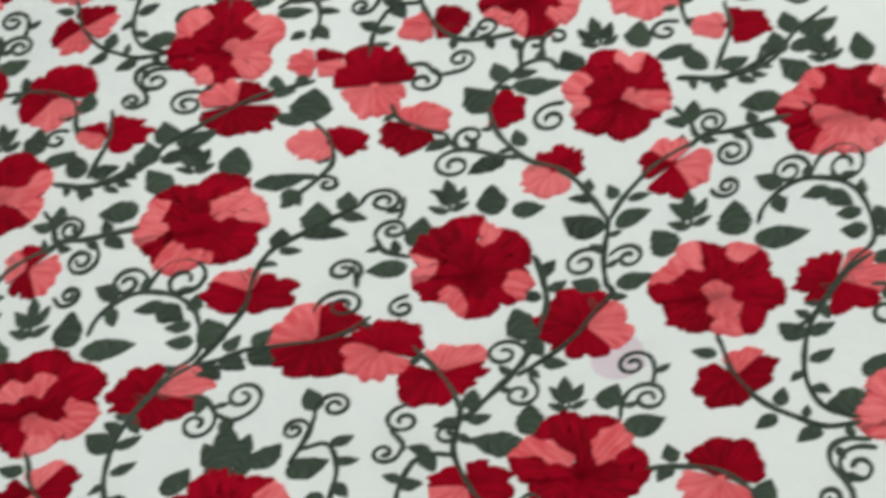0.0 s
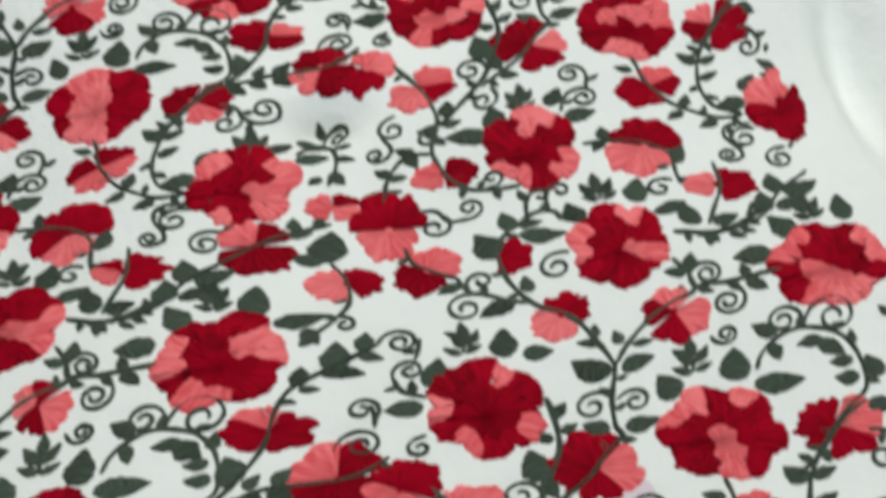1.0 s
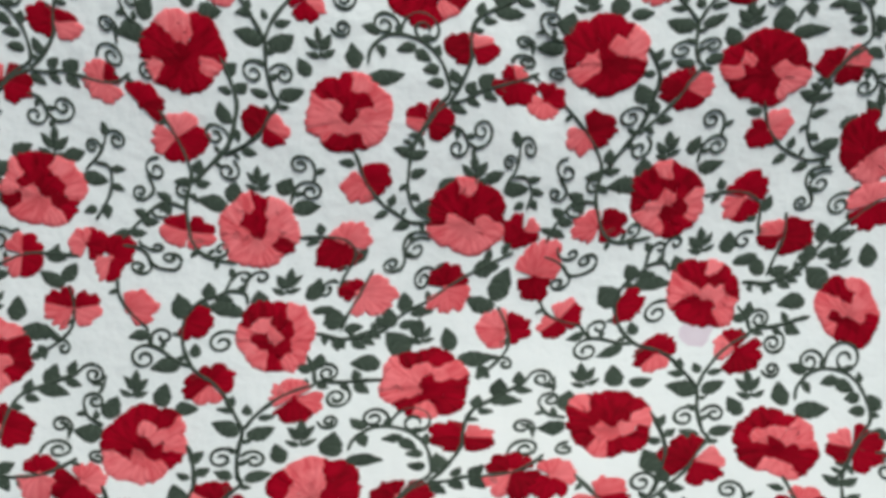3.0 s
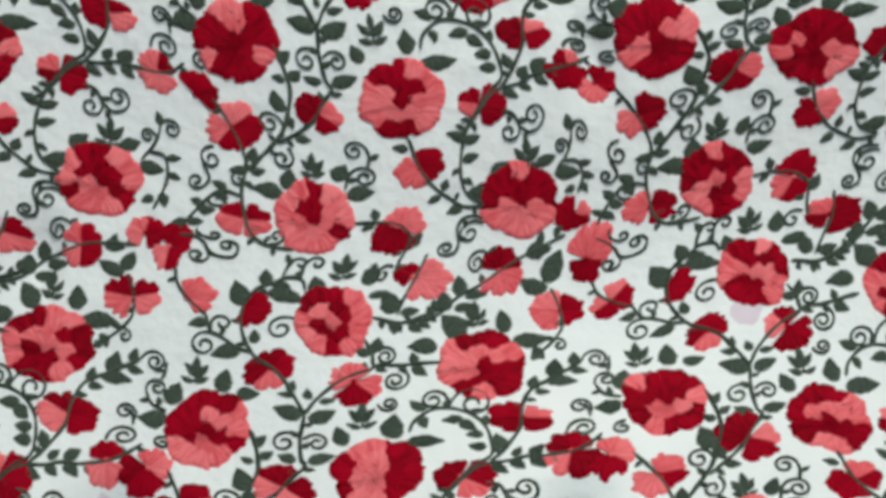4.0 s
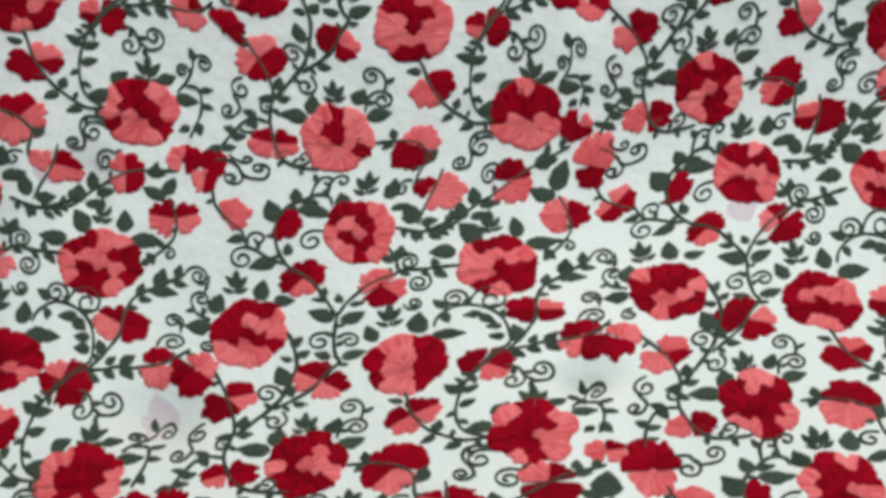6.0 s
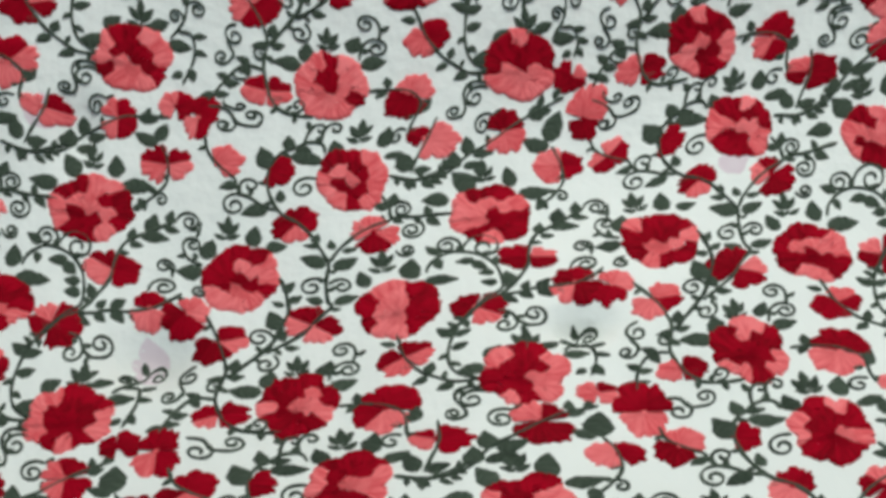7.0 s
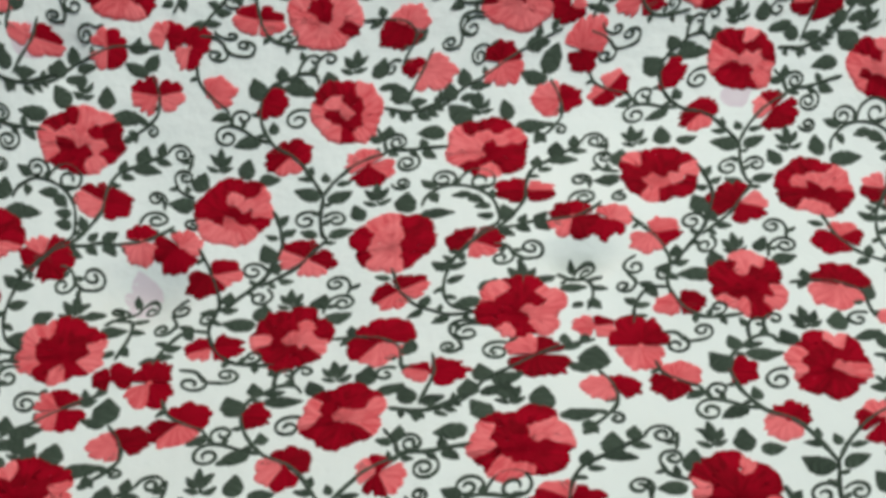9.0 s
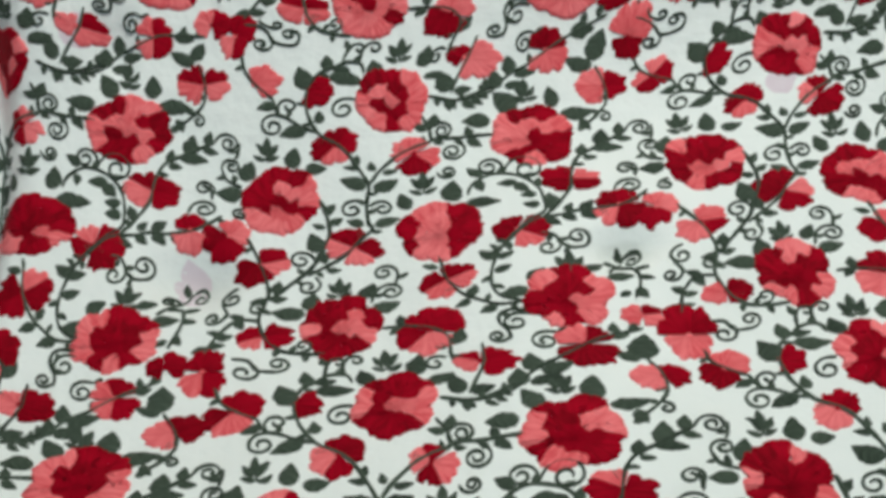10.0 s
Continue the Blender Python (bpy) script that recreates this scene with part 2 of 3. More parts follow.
def curl(x0, y0, xc, yc, turn, turns):
    a, c = mm((x0, y0, xc, yc)) / (1, SQUAT)
    r, start = np.linalg.norm(a - c), math.atan2(*(a - c)[::-1])
    s = np.linspace(0, 1, int(14 * turns) + 4)
    rad, ang = r * (1 - 0.82 * s**0.6), start - turn * s * turns * 2 * math.pi
    MOTIF.append(("tendril", (c + rad[:, None] * np.stack([np.cos(ang), np.sin(ang)], -1)) * (1, SQUAT), 0.85))


def clover(x, y, r):
    r *= 0.86
    for x0, y0, x1, y1, w in ((0, 0.10, 0, 1.75, 0.36), (-0.12, -0.45, -1.05, 0.95, 0.36), (0.12, -0.45, 1.05, 0.95, 0.36), (-0.10, -1.00, -1.2, -0.40, 0.36), (0.10, -1.00, 1.2, -0.40, 0.36)):
        MOTIF.append(("leaf", mm((x + x0 * r, y + y0 * r * SQUAT, x + x1 * r, y + y1 * r * SQUAT)), w))
    MOTIF.append(("stem", mm((x, y - 1.0 * r * SQUAT, x + 0.05 * r, y - 0.4 * r * SQUAT, x, y + 0.3 * r * SQUAT)), 0.8))


def small_flower(kind, x, y, x1, y1, x2, y2, colours, wide):
    MOTIF.append(("small_flower", mm((x, y, x1, y1, x2, y2)), (colours, wide, kind)))


def big_flower(kind, x, y, r):
    MOTIF.append(("flower", mm((x, y, r, 0)), kind))


big_flower("A", -7.6, -241.5, 26.0)
big_flower("B", 128.0, -245.2, 24.6)
big_flower("C", 151.3, -313.3, 24.1)
big_flower("D", -24.8, -346.0, 27.7)
big_flower("E", 82.3, -385.0, 26.4)
big_flower("G", 181.5, -415.5, 27.4)
small_flower("a", 185.5, -457.5, 169.6, -466.1, 201.1, -449.6, "PRPR", 0.75)
small_flower("b", 31.4, -260.2, 18.8, -258.7, 44.4, -260.7, "PPRP", 0.85)
small_flower("c", 53.3, -278.0, 55.6, -255.2, 50.7, -295.4, "RRPP", 0.6)
small_flower("d", 64.7, -306.7, 52.1, -317.3, 79.4, -297.1, "RRPP", 0.72)
small_flower("e", -4.8, -281.9, -7.4, -266.5, -3.2, -298.4, "PPRR", 0.84)
small_flower("f", 29.9, -309.8, 11.9, -309.7, 46.7, -307.4, "PRRR", 0.7)
small_flower("g", 83.3, -248.9, 68.1, -249.8, 101.1, -249.5, "PRRR", 0.68)
small_flower("h", 97.8, -305.4, 113.1, -310.1, 113.4, -310.9, "RRRR", 0.8)
small_flower("i", 118.2, -344.3, 106.5, -355.5, 128.1, -333.2, "PPRR", 0.8)
small_flower("j", 167.4, -353.7, 159.6, -342.7, 176.2, -367.5, "RPPR", 0.85)
small_flower("k", 179.7, -257.9, 189.6, -240.8, 169.5, -273.8, "RRPP", 0.76)
small_flower("l", 204.4, -289.0, 189.7, -284.7, 224.7, -292.5, "PRRR", 0.62)
small_flower("m", -3.3, -385.2, -22.7, -380.5, 14.3, -388.0, "PRRR", 0.62)
small_flower("n", 23.0, -413.6, 21.4, -397.8, 23.4, -430.0, "PRRR", 0.86)
small_flower("o", 47.2, -422.6, 36.9, -433.8, 57.5, -410.4, "PPRR", 0.85)
small_flower("p", 69.9, -436.5, 57.7, -449.6, 88.3, -428.6, "RRPR", 0.72)
small_flower("q", 128.0, -421.6, 113.7, -409.4, 143.1, -431.4, "RRPR", 0.8)
small_flower("r", 229.1, -423.6, 214.9, -418.1, 247.9, -429.2, "RRPR", 0.78)
stem(1, 199.6, -390.0, 202.8, -382.7, 212.8, -376.0, 223.5, -375.3, 236.4, -380.1, 244.3, -389.0, 247.3, -400.7, 246.4, -410.4, 236.7, -417.0, 226.0, -427.6, 218.7, -437.4, 214.3, -446.9, 211.8, -459.4, 212.7, -469.2, 217.2, -477.4, 228.5, -483.2)
stem(1, 228.1, -484.6, 214.9, -484.2, 204.9, -478.8, 195.1, -471.7, 188.1, -462.6, 184.0, -453.7, 181.8, -442.4, 180.1, -437.1)
curl(223.0, -374.9, 214.4, -369.5, -1, 1.6)
curl(223.5, -375.0, 238.7, -373.1, 1, 1.6)
leaf(214.8, -445.0, 204.8, -437.2, 0.42)
leaf(215.5, -445.1, 226.7, -441.5, 0.42)
leaf(214.0, -456.5, 224.7, -452.4, 0.42)
leaf(231.3, -382.6, 218.7, -383.7, 0.42)
leaf(229.8, -383.9, 239.5, -391.9, 0.6)
leaf(243.0, -395.5, 232.5, -395.0, 0.6)
leaf(244.3, -404.0, 233.6, -402.3, 0.6)
leaf(244.3, -389.3, 245.7, -381.0, 0.5)
leaf(210.3, -375.3, 200.3, -368.3, 0.42)
leaf(208.3, -379.2, 209.9, -388.4, 0.55)
leaf(179.5, -445.7, 169.6, -442.3, 0.42)
leaf(199.7, -473.7, 202.9, -465.2, 0.6)
leaf(198.2, -476.4, 188.8, -481.5, 0.45)
leaf(213.7, -485.5, 203.1, -489.3, 0.45)
stem(1, -32.4, -250.4, -41.6, -249.0, -47.8, -251.7, -49.1, -258.0, -46.2, -263.8, -44.4, -268.6, -45.3, -274.2)
curl(-45.1, -272.1, -51.9, -270.0, 1, 1.5)
curl(-31.2, -253.9, -39.3, -260.1, -1, 1.4)
stem(1, -27.1, -429.0, -20.0, -430.7, -16.2, -437.1, -15.0, -440.3)
curl(-16.2, -436.5, -23.3, -441.1, 1, 1.3)
stem(1, -16.2, -438.2, -9.3, -442.6, -3.5, -441.3)
curl(-4.7, -442.1, -5.4, -433.8, -1, 1.5)
stem(1.15, -24.8, -415.6, -15.6, -406.4, -5.6, -392.0, -3.5, -381.3, -0.8, -372.0, 4.7, -364.4, 15.1, -358.7, 28.3, -351.7, 38.5, -346.3)
curl(38.5, -346.3, 48.1, -345.9, 1, 1.7)
stem(1, 55.9, -345.2, 54.8, -352.4, 53.0, -356.4)
stem(1, 57.6, -376.5, 47.8, -372.2, 43.9, -364.3)
curl(43.9, -364.6, 51.1, -361.8, 1, 1.5)
stem(1.15, -24.8, -415.6, -34.1, -419.9, -44.2, -429.3, -52.2, -437.2, -60.3, -442.1)
stem(1, -24.8, -415.6, -13.2, -415.0, -3.8, -412.8, 7.8, -413.7, 22.6, -414.2, 33.2, -411.8, 42.8, -405.0)
leaf(19.9, -358.0, 22.6, -342.3, 0.6)
leaf(15.1, -359.3, 34.3, -360.9, 0.36)
leaf(32.4, -348.6, 34.8, -338.6, 0.5)
leaf(30.6, -351.4, 41.5, -354.1, 0.42)
leaf(6.0, -364.6, 8.2, -354.2, 0.55)
leaf(6.5, -366.1, 16.0, -367.0, 0.42)
leaf(-15.6, -406.4, -20.1, -394.7, 0.6)
leaf(-11.6, -412.0, -5.9, -405.5, 0.55)
leaf(-1.9, -411.6, 7.2, -404.9, 0.5)
leaf(-24.1, -416.9, -14.2, -423.3, 0.45)
leaf(-12.4, -414.1, -4.6, -421.2, 0.55)
leaf(-1.4, -413.4, 7.5, -421.8, 0.5)
curl(57.4, -396.0, 55.2, -402.0, -1, 1.3)
stem(1, 59.2, -422.1, 67.8, -433.7, 74.8, -447.8, 77.5, -460.8)
stem(1.15, 84.9, -212.5, 82.9, -221.7, 80.0, -232.6, 82.0, -243.3, 86.2, -253.6, 93.8, -261.6, 104.7, -265.4, 118.2, -267.0)
curl(101.8, -263.7, 105.7, -258.0, -1, 1.2)
curl(82.8, -222.0, 78.5, -226.1, -1, 1.2)
stem(1, 79.7, -235.2, 71.2, -233.6, 64.5, -236.0, 57.4, -246.6, 53.6, -261.0)
leaf(71.5, -233.0, 62.5, -229.1, 0.5)
leaf(67.4, -233.3, 71.7, -241.8, 0.6)
leaf(59.2, -244.2, 51.6, -240.0, 0.5)
leaf(57.9, -246.4, 67.1, -246.1, 0.5)
leaf(54.5, -254.2, 46.0, -255.4, 0.42)
leaf(54.9, -255.0, 63.9, -254.9, 0.42)
leaf(107.3, -232.1, 86.3, -228.4, 0.42)
leaf(77.1, -460.7, 65.4, -462.2, 0.42)
leaf(79.2, -461.5, 88.9, -459.4, 0.5)
leaf(80.2, -455.6, 82.8, -446.0, 0.55)
stem(1.3, 77.5, -460.8, 86.9, -451.5, 97.3, -441.2, 104.9, -431.0, 109.0, -421.0, 112.7, -409.8, 112.0, -399.1, 109.8, -389.3, 107.5, -383.8)
leaf(110.6, -395.0, 117.1, -386.8, 0.5)
leaf(112.9, -402.0, 121.6, -397.6, 0.5)
leaf(110.4, -404.9, 101.9, -401.3, 0.45)
leaf(106.1, -423.9, 100.4, -408.3, 0.55)
leaf(106.6, -423.4, 110.8, -433.1, 0.5)
curl(101.7, -437.9, 95.1, -430.1, -1, 1.5)
curl(104.8, -443.4, 100.5, -450.6, 1, 1.4)
stem(1.15, 99.6, -441.5, 109.3, -436.0, 123.5, -426.3, 131.6, -416.1, 139.9, -407.3, 137.4, -403.5, 136.4, -390.1, 138.5, -377.0, 138.8, -372.1)
leaf(110.6, -437.0, 120.8, -438.5, 0.45)
leaf(101.9, -470.2, 104.4, -455.6, 0.6)
leaf(132.3, -462.7, 140.3, -451.4, 0.55)
leaf(139.1, -472.7, 156.6, -470.3, 0.5)
clover(119.3, -454.7, 7.9)
stem(1, 138.6, -468.4, 140.6, -460.2, 144.0, -455.5)
curl(140.6, -460.2, 150.8, -460.6, 1, 1.6)
stem(1, 153.0, -455.1, 154.8, -448.1, 154.4, -443.3)
curl(154.9, -446.7, 146.3, -443.8, -1, 1.5)
stem(1.1, 138.7, -373.2, 134.0, -363.6, 125.6, -349.5, 118.4, -342.9, 107.5, -335.6, 99.6, -323.0, 97.0, -311.1, 98.3, -300.8, 103.8, -293.0, 109.8, -290.2, 118.9, -285.4, 127.9, -286.8, 130.9, -293.3)
stem(1.1, 139.2, -373.3, 145.9, -363.9, 156.9, -354.4, 167.1, -349.1, 176.5, -346.4, 181.0, -343.5, 194.1, -344.5, 207.3, -343.8, 219.3, -343.8)
stem(1, 172.2, -327.0, 177.0, -335.5, 178.9, -344.1)
leaf(130.5, -359.2, 132.4, -351.2, 0.55)
leaf(133.7, -361.6, 122.5, -359.6, 0.35)
leaf(137.1, -376.6, 119.9, -368.0, 0.45)
leaf(142.2, -364.1, 140.2, -356.5, 0.6)
leaf(147.0, -365.8, 157.7, -364.6, 0.35)
leaf(140.9, -377.5, 157.6, -371.6, 0.45)
curl(137.4, -389.0, 127.6, -391.6, -1, 1.4)
curl(138.4, -390.0, 146.5, -392.4, 1, 1.4)
leaf(134.4, -404.5, 123.0, -399.5, 0.45)
leaf(140.7, -404.7, 157.3, -401.4, 0.4)
curl(178.4, -344.0, 185.6, -338.2, 1, 1.8)
curl(192.9, -345.4, 191.9, -354.3, 1, 1.8)
curl(181.5, -369.4, 188.5, -369.6, -1, 1.6)
leaf(178.4, -335.8, 181.1, -325.0, 0.5)
leaf(176.3, -336.5, 166.5, -332.8, 0.45)
leaf(203.0, -344.4, 201.5, -336.3, 0.5)
leaf(202.2, -345.4, 211.0, -352.4, 0.45)
leaf(-52.9, -333.9, -71.5, -333.3, 0.45)
leaf(-38.6, -328.9, -48.2, -313.0, 0.6)
clover(-26.5, -312.8, 8.5)
leaf(-8.7, -324.4, -7.0, -306.9, 0.6)
leaf(-3.2, -329.5, 20.7, -326.8, 0.34)
stem(1, 25.6, -295.9, 29.9, -307.0, 29.9, -320.0, 23.6, -329.1, 14.1, -337.5)
curl(24.1, -328.5, 26.3, -333.3, 1, 1.2)
leaf(9.9, -333.8, 15.5, -343.2, 0.55)
leaf(7.2, -343.3, 14.0, -338.1, 0.4)
leaf(22.4, -295.9, 8.3, -289.0, 0.4)
leaf(22.7, -294.2, 29.1, -275.6, 0.5)
leaf(9.5, -276.3, 21.7, -275.4, 0.5)
leaf(14.1, -273.2, 13.6, -265.2, 0.6)
stem(1, -83.9, -317.3, -63.2, -316.5, -50.1, -312.0, -39.1, -301.5, -32.2, -296.8, -18.2, -290.2, -2.9, -281.4, 9.6, -275.6, 29.3, -270.6)
leaf(-37.0, -300.5, -38.1, -286.4, 0.6)
leaf(-33.1, -301.1, -14.2, -296.3, 0.35)
leaf(-46.5, -310.7, -46.9, -297.3, 0.5)
leaf(-41.1, -309.7, -26.1, -304.3, 0.35)
curl(-18.1, -271.2, -25.9, -277.7, -1, 1.6)
stem(1, -12.4, -268.0, -15.4, -269.1, -18.1, -271.2)
stem(1.1, 176.5, -312.7, 194.7, -317.2, 205.9, -315.0, 222.8, -307.7)
leaf(188.9, -311.6, 185.6, -296.4, 0.45)
leaf(187.8, -297.6, 170.7, -299.6, 0.36)
leaf(195.6, -311.9, 208.7, -309.5, 0.45)
leaf(192.5, -315.7, 190.6, -324.9, 0.5)
leaf(200.9, -318.4, 208.4, -323.5, 0.4)
stem(1, 208.2, -274.3, 206.2, -290.1, 198.8, -303.0, 193.3, -312.6)
stem(1, 152.3, -250.1, 164.1, -250.7, 179.0, -254.6, 189.6, -264.4, 188.9, -278.9, 189.4, -285.7)
leaf(163.9, -249.2, 162.7, -240.6, 0.55)
leaf(163.1, -250.5, 155.9, -256.2, 0.55)
leaf(191.3, -271.0, 198.0, -259.7, 0.5)
leaf(187.6, -272.6, 180.1, -273.2, 0.5)
curl(185.8, -282.0, 178.8, -286.2, -1, 1.2)
clover(151.1, -280.3, 8.5)
leaf(166.7, -292.4, 170.7, -277.0, 0.65)
leaf(171.2, -299.8, 188.2, -296.3, 0.36)
leaf(140.0, -296.9, 135.1, -283.7, 0.55)
stem(1, 126.7, -285.7, 127.4, -276.9, 131.4, -271.9)
curl(127.8, -275.6, 134.6, -275.8, 1, 1.1)
stem(1, 115.1, -290.0, 117.6, -278.0, 121.1, -272.6)
curl(118.5, -276.6, 124.8, -276.0, 1, 1.0)
leaf(110.2, -290.4, 122.6, -291.2, 0.4)
leaf(109.0, -295.4, 132.1, -300.4, 0.36)
leaf(107.8, -291.6, 104.9, -280.2, 0.5)
leaf(96.1, -306.2, 89.7, -289.7, 0.5)
curl(128.7, -311.7, 121.4, -318.4, -1, 1.4)
leaf(107.1, -328.8, 106.0, -319.0, 0.55)
stem(1, 105.7, -334.0, 97.6, -331.6, 86.7, -325.4, 79.9, -322.4, 76.5, -313.6)
curl(80.8, -322.6, 86.7, -317.5, 1, 1.2)
curl(85.8, -325.1, 77.5, -331.6, -1, 1.5)
leaf(100.0, -332.5, 81.5, -338.1, 0.4)
leaf(78.3, -317.4, 66.1, -321.3, 0.42)
stem(1, 57.9, -291.1, 59.3, -299.9, 65.7, -306.9, 76.5, -313.6)
# these tendrils lie flat in most rows of the pattern, but stand upright in the row at the foot of the slope
flat_from = len(MOTIF)
stem(1, 68.1, -269.3, 76.4, -270.9, 80.4, -278.4, 90.5, -279.5)
curl(79.7, -274.7, 73.4, -280.6, 1, 1.3)
curl(88.9, -279.7, 91.4, -272.8, -1, 1.4)
upright_from = len(MOTIF)
stem(1, 56.3, -267.2, 64.3, -268.2, 70.3, -272.2, 73.3, -277.2, 79.3, -278.2, 85.3, -276.2, 86.3, -271.2)
curl(73.3, -277.2, 68.3, -281.2, 1, 1.4)
curl(86.3, -271.2, 80.3, -269.8, -1, 1.3)
stem(1, 62.6, -261.0, 64.0, -264.5, 67.3, -266.2)
curl(67.3, -266.2, 71.8, -264.0, -1, 1.1)
curl(70.3, -242.2, 65.3, -239.0, 1, 1.0)
upright_to = len(MOTIF)
clover(73.7, -349.5, 8.6)
leaf(91.0, -361.0, 92.4, -344.7, 0.65)
leaf(98.8, -360.2, 113.5, -360.4, 0.55)
leaf(59.0, -372.0, 64.0, -356.2, 0.6)
leaf(57.2, -381.0, 39.6, -382.1, 0.5)
clover(172.3, -378.0, 9.0)
leaf(191.4, -393.7, 191.8, -375.9, 0.7)
leaf(198.0, -397.1, 220.7, -397.8, 0.34)
leaf(162.4, -395.5, 157.3, -381.9, 0.6)
clover(-3.9, -215.5, 9.6)
leaf(-28.7, -226.0, -18.1, -216.7, 0.5)
leaf(-29.1, -233.0, -46.1, -235.2, 0.45)
stem(1, 17.5, -224.6, 25.4, -215.5, 29.5, -206.7)
curl(26.9, -213.7, 21.0, -211.5, -1, 1.5)
curl(29.0, -208.0, 37.0, -205.2, 1, 1.6)
leaf(29.0, -204.6, 27.0, -195.4, 0.6)
leaf(3.7, -220.7, 16.0, -215.6, 0.45)
leaf(16.4, -227.9, 33.0, -228.1, 0.42)
stem(1, 22.9, -219.9, 32.8, -221.0, 35.3, -232.5, 30.6, -246.1)
leaf(34.2, -221.5, 43.2, -220.3, 0.4)
leaf(35.0, -229.1, 44.2, -231.2, 0.4)
leaf(28.6, -240.4, 21.6, -244.3, 0.5)
leaf(33.1, -237.6, 38.3, -245.9, 0.5)
stem(1, 49.1, -461.6, 53.3, -468.4, 53.0, -472.6)
curl(56.8, -450.6, 54.8, -458.2, -1, 1.4)
curl(52.7, -470.5, 45.8, -471.5, 1, 1.4)
curl(21.1, -400.0, 32.1, -397.7, 1, 1.6)
stem(1, 37.1, -389.2, 37.0, -383.4, 35.2, -378.0)
curl(37.0, -385.8, 31.7, -379.8, -1, 1.5)

# small leaflets that sit on the stems by turns, wherever no leaf or flower is near
near_by = [p.mean(0) for kind, p, extra in MOTIF if kind == "leaf"] + [p[0] for kind, p, extra in MOTIF if kind == "small_flower"]
blooms = [p for kind, p, extra in MOTIF if kind == "flower"]
leaflet_rng = np.random.default_rng(7)
for kind, p, extra in [m for m in MOTIF[:flat_from] if m[0] == "stem" and m[2] >= 1]:
    run = np.concatenate([[0], np.cumsum(np.linalg.norm(np.diff(p, axis=0), axis=1))])
    side = 1
    for d in np.arange(0.006, run[-1] - 0.004, 0.0075):
        at = np.array([np.interp(d, run, p[:, 0]), np.interp(d, run, p[:, 1])])
        ahead = np.array([np.interp(d + 0.002, run, p[:, 0]), np.interp(d + 0.002, run, p[:, 1])]) - at
        ahead = ahead / (np.linalg.norm(ahead) + 1e-9)
        side = -side
        out = side * np.array((-ahead[1], ahead[0]))
        tip = at + out * 0.0066 + ahead * leaflet_rng.uniform(0.001, 0.005)
        middle = (at + tip) / 2
        if min(np.linalg.norm(middle - q) for q in near_by) > 0.0085 and min(np.linalg.norm(middle - q[0]) - q[1][0] for q in blooms) > 0.002:
            near_by.append(middle)
            MOTIF.append(("leaf", np.array((at + out * 0.0006, tip)), 0.42))

REPEAT_U, REPEAT_V = np.array((0.27, 0.0)), np.array((-0.0077, -0.2412))

# thread changes of each large flower: twelve outer petals clockwise from the top, six inner ones, the heart
THREADS = {
    "A01": "RRPPPPRPRRPP RRPRRR R", "C11": "RPRRPRRRRPPR RRPRRR R", "D01": "RRPPRRPPRPPR RPRRRR R", "D11": "RRPPRPPPRRPP RRRPPR R",
    "E11": "RPRRPRRPRPRR RRRRRR R", "G11": "RPRRRRPRRRPP RRRPRR P", "G01": "RRRRPPPRRRRR PRRPRP R", "B12": "RRPRRRRRRRPR RPRRRP R",
    "A02": "RRPPRRPPRPPR RRRRRR R", "C01": "RRRPPRRRRPPR RRPRRR P", "A00": "PRRRPPPPPRRR RRPPPR R", "A-10": "RPPPRPPPRPPR RRRPPR R",
    "B00": "RPPPRPPPPPPP RPPPPR R", "C00": "RPPPPPRPPPRR RRRRRP P", "D00": "RRPRRRPRPPPR PPRRPP R", "E00": "RRPPRPPPPRRR PPRPRR R",
    "E10": "RRRPRRRPRRRP RRPPPR R", "G00": "PRRRRRPPRRRP PRRPPP P", "G10": "RRPPRRPPRRRR PPRRRP R", "D-10": "PPRRRPRRPPRR PRPRRP P",
    "A10": "RRRRPPPPRRRR RRPPRR R", "B10": "PRRPPRRPPRRR RRRRPR P", "C10": "RPRRPPRRRPPR RRPRRP P", "D10": "RPPPRRRRPPPR RPPRRP P",
    "G0-1": "RPPPPPRRPPPR RRPPPP R", "E0-1": "PRRRPRRRPRRP PRRRRR R", "G1-1": "RRRRPPRRRPRR RRPRRP R", "E1-1": "RRPPRRRRPRRR RPRRPR R",
    "G-1-1": "RRRPRRPRRRRR RRPRRR R", "A-11": "RRRPPRPRPPPP RRRRRR R", "B01": "RRRRPRRRRPRR RPPRRR P", "B11": "PPRRPPRPPRRR PRRRRR R",
    "G-10": "RRRRPRRPPRRR RRPRRR R", "C-10": "RRPRRRRPPRRR RRPRRR R", "D-11": "RRRPPPPPPPPP RRRRRR R", "A11": "PPRRRRRRRRPP PRRRRP R",
}
# how far each kind of large flower is from round
OVAL = {"A": 0.90, "B": 0.98, "C": 0.95, "D": 0.84, "E": 0.88, "G": 0.79}
# flowers on the edge of the embroidery, drawn together sideways
NARROW = {"D10": 0.70, "A11": 0.78, "A10": 0.75}
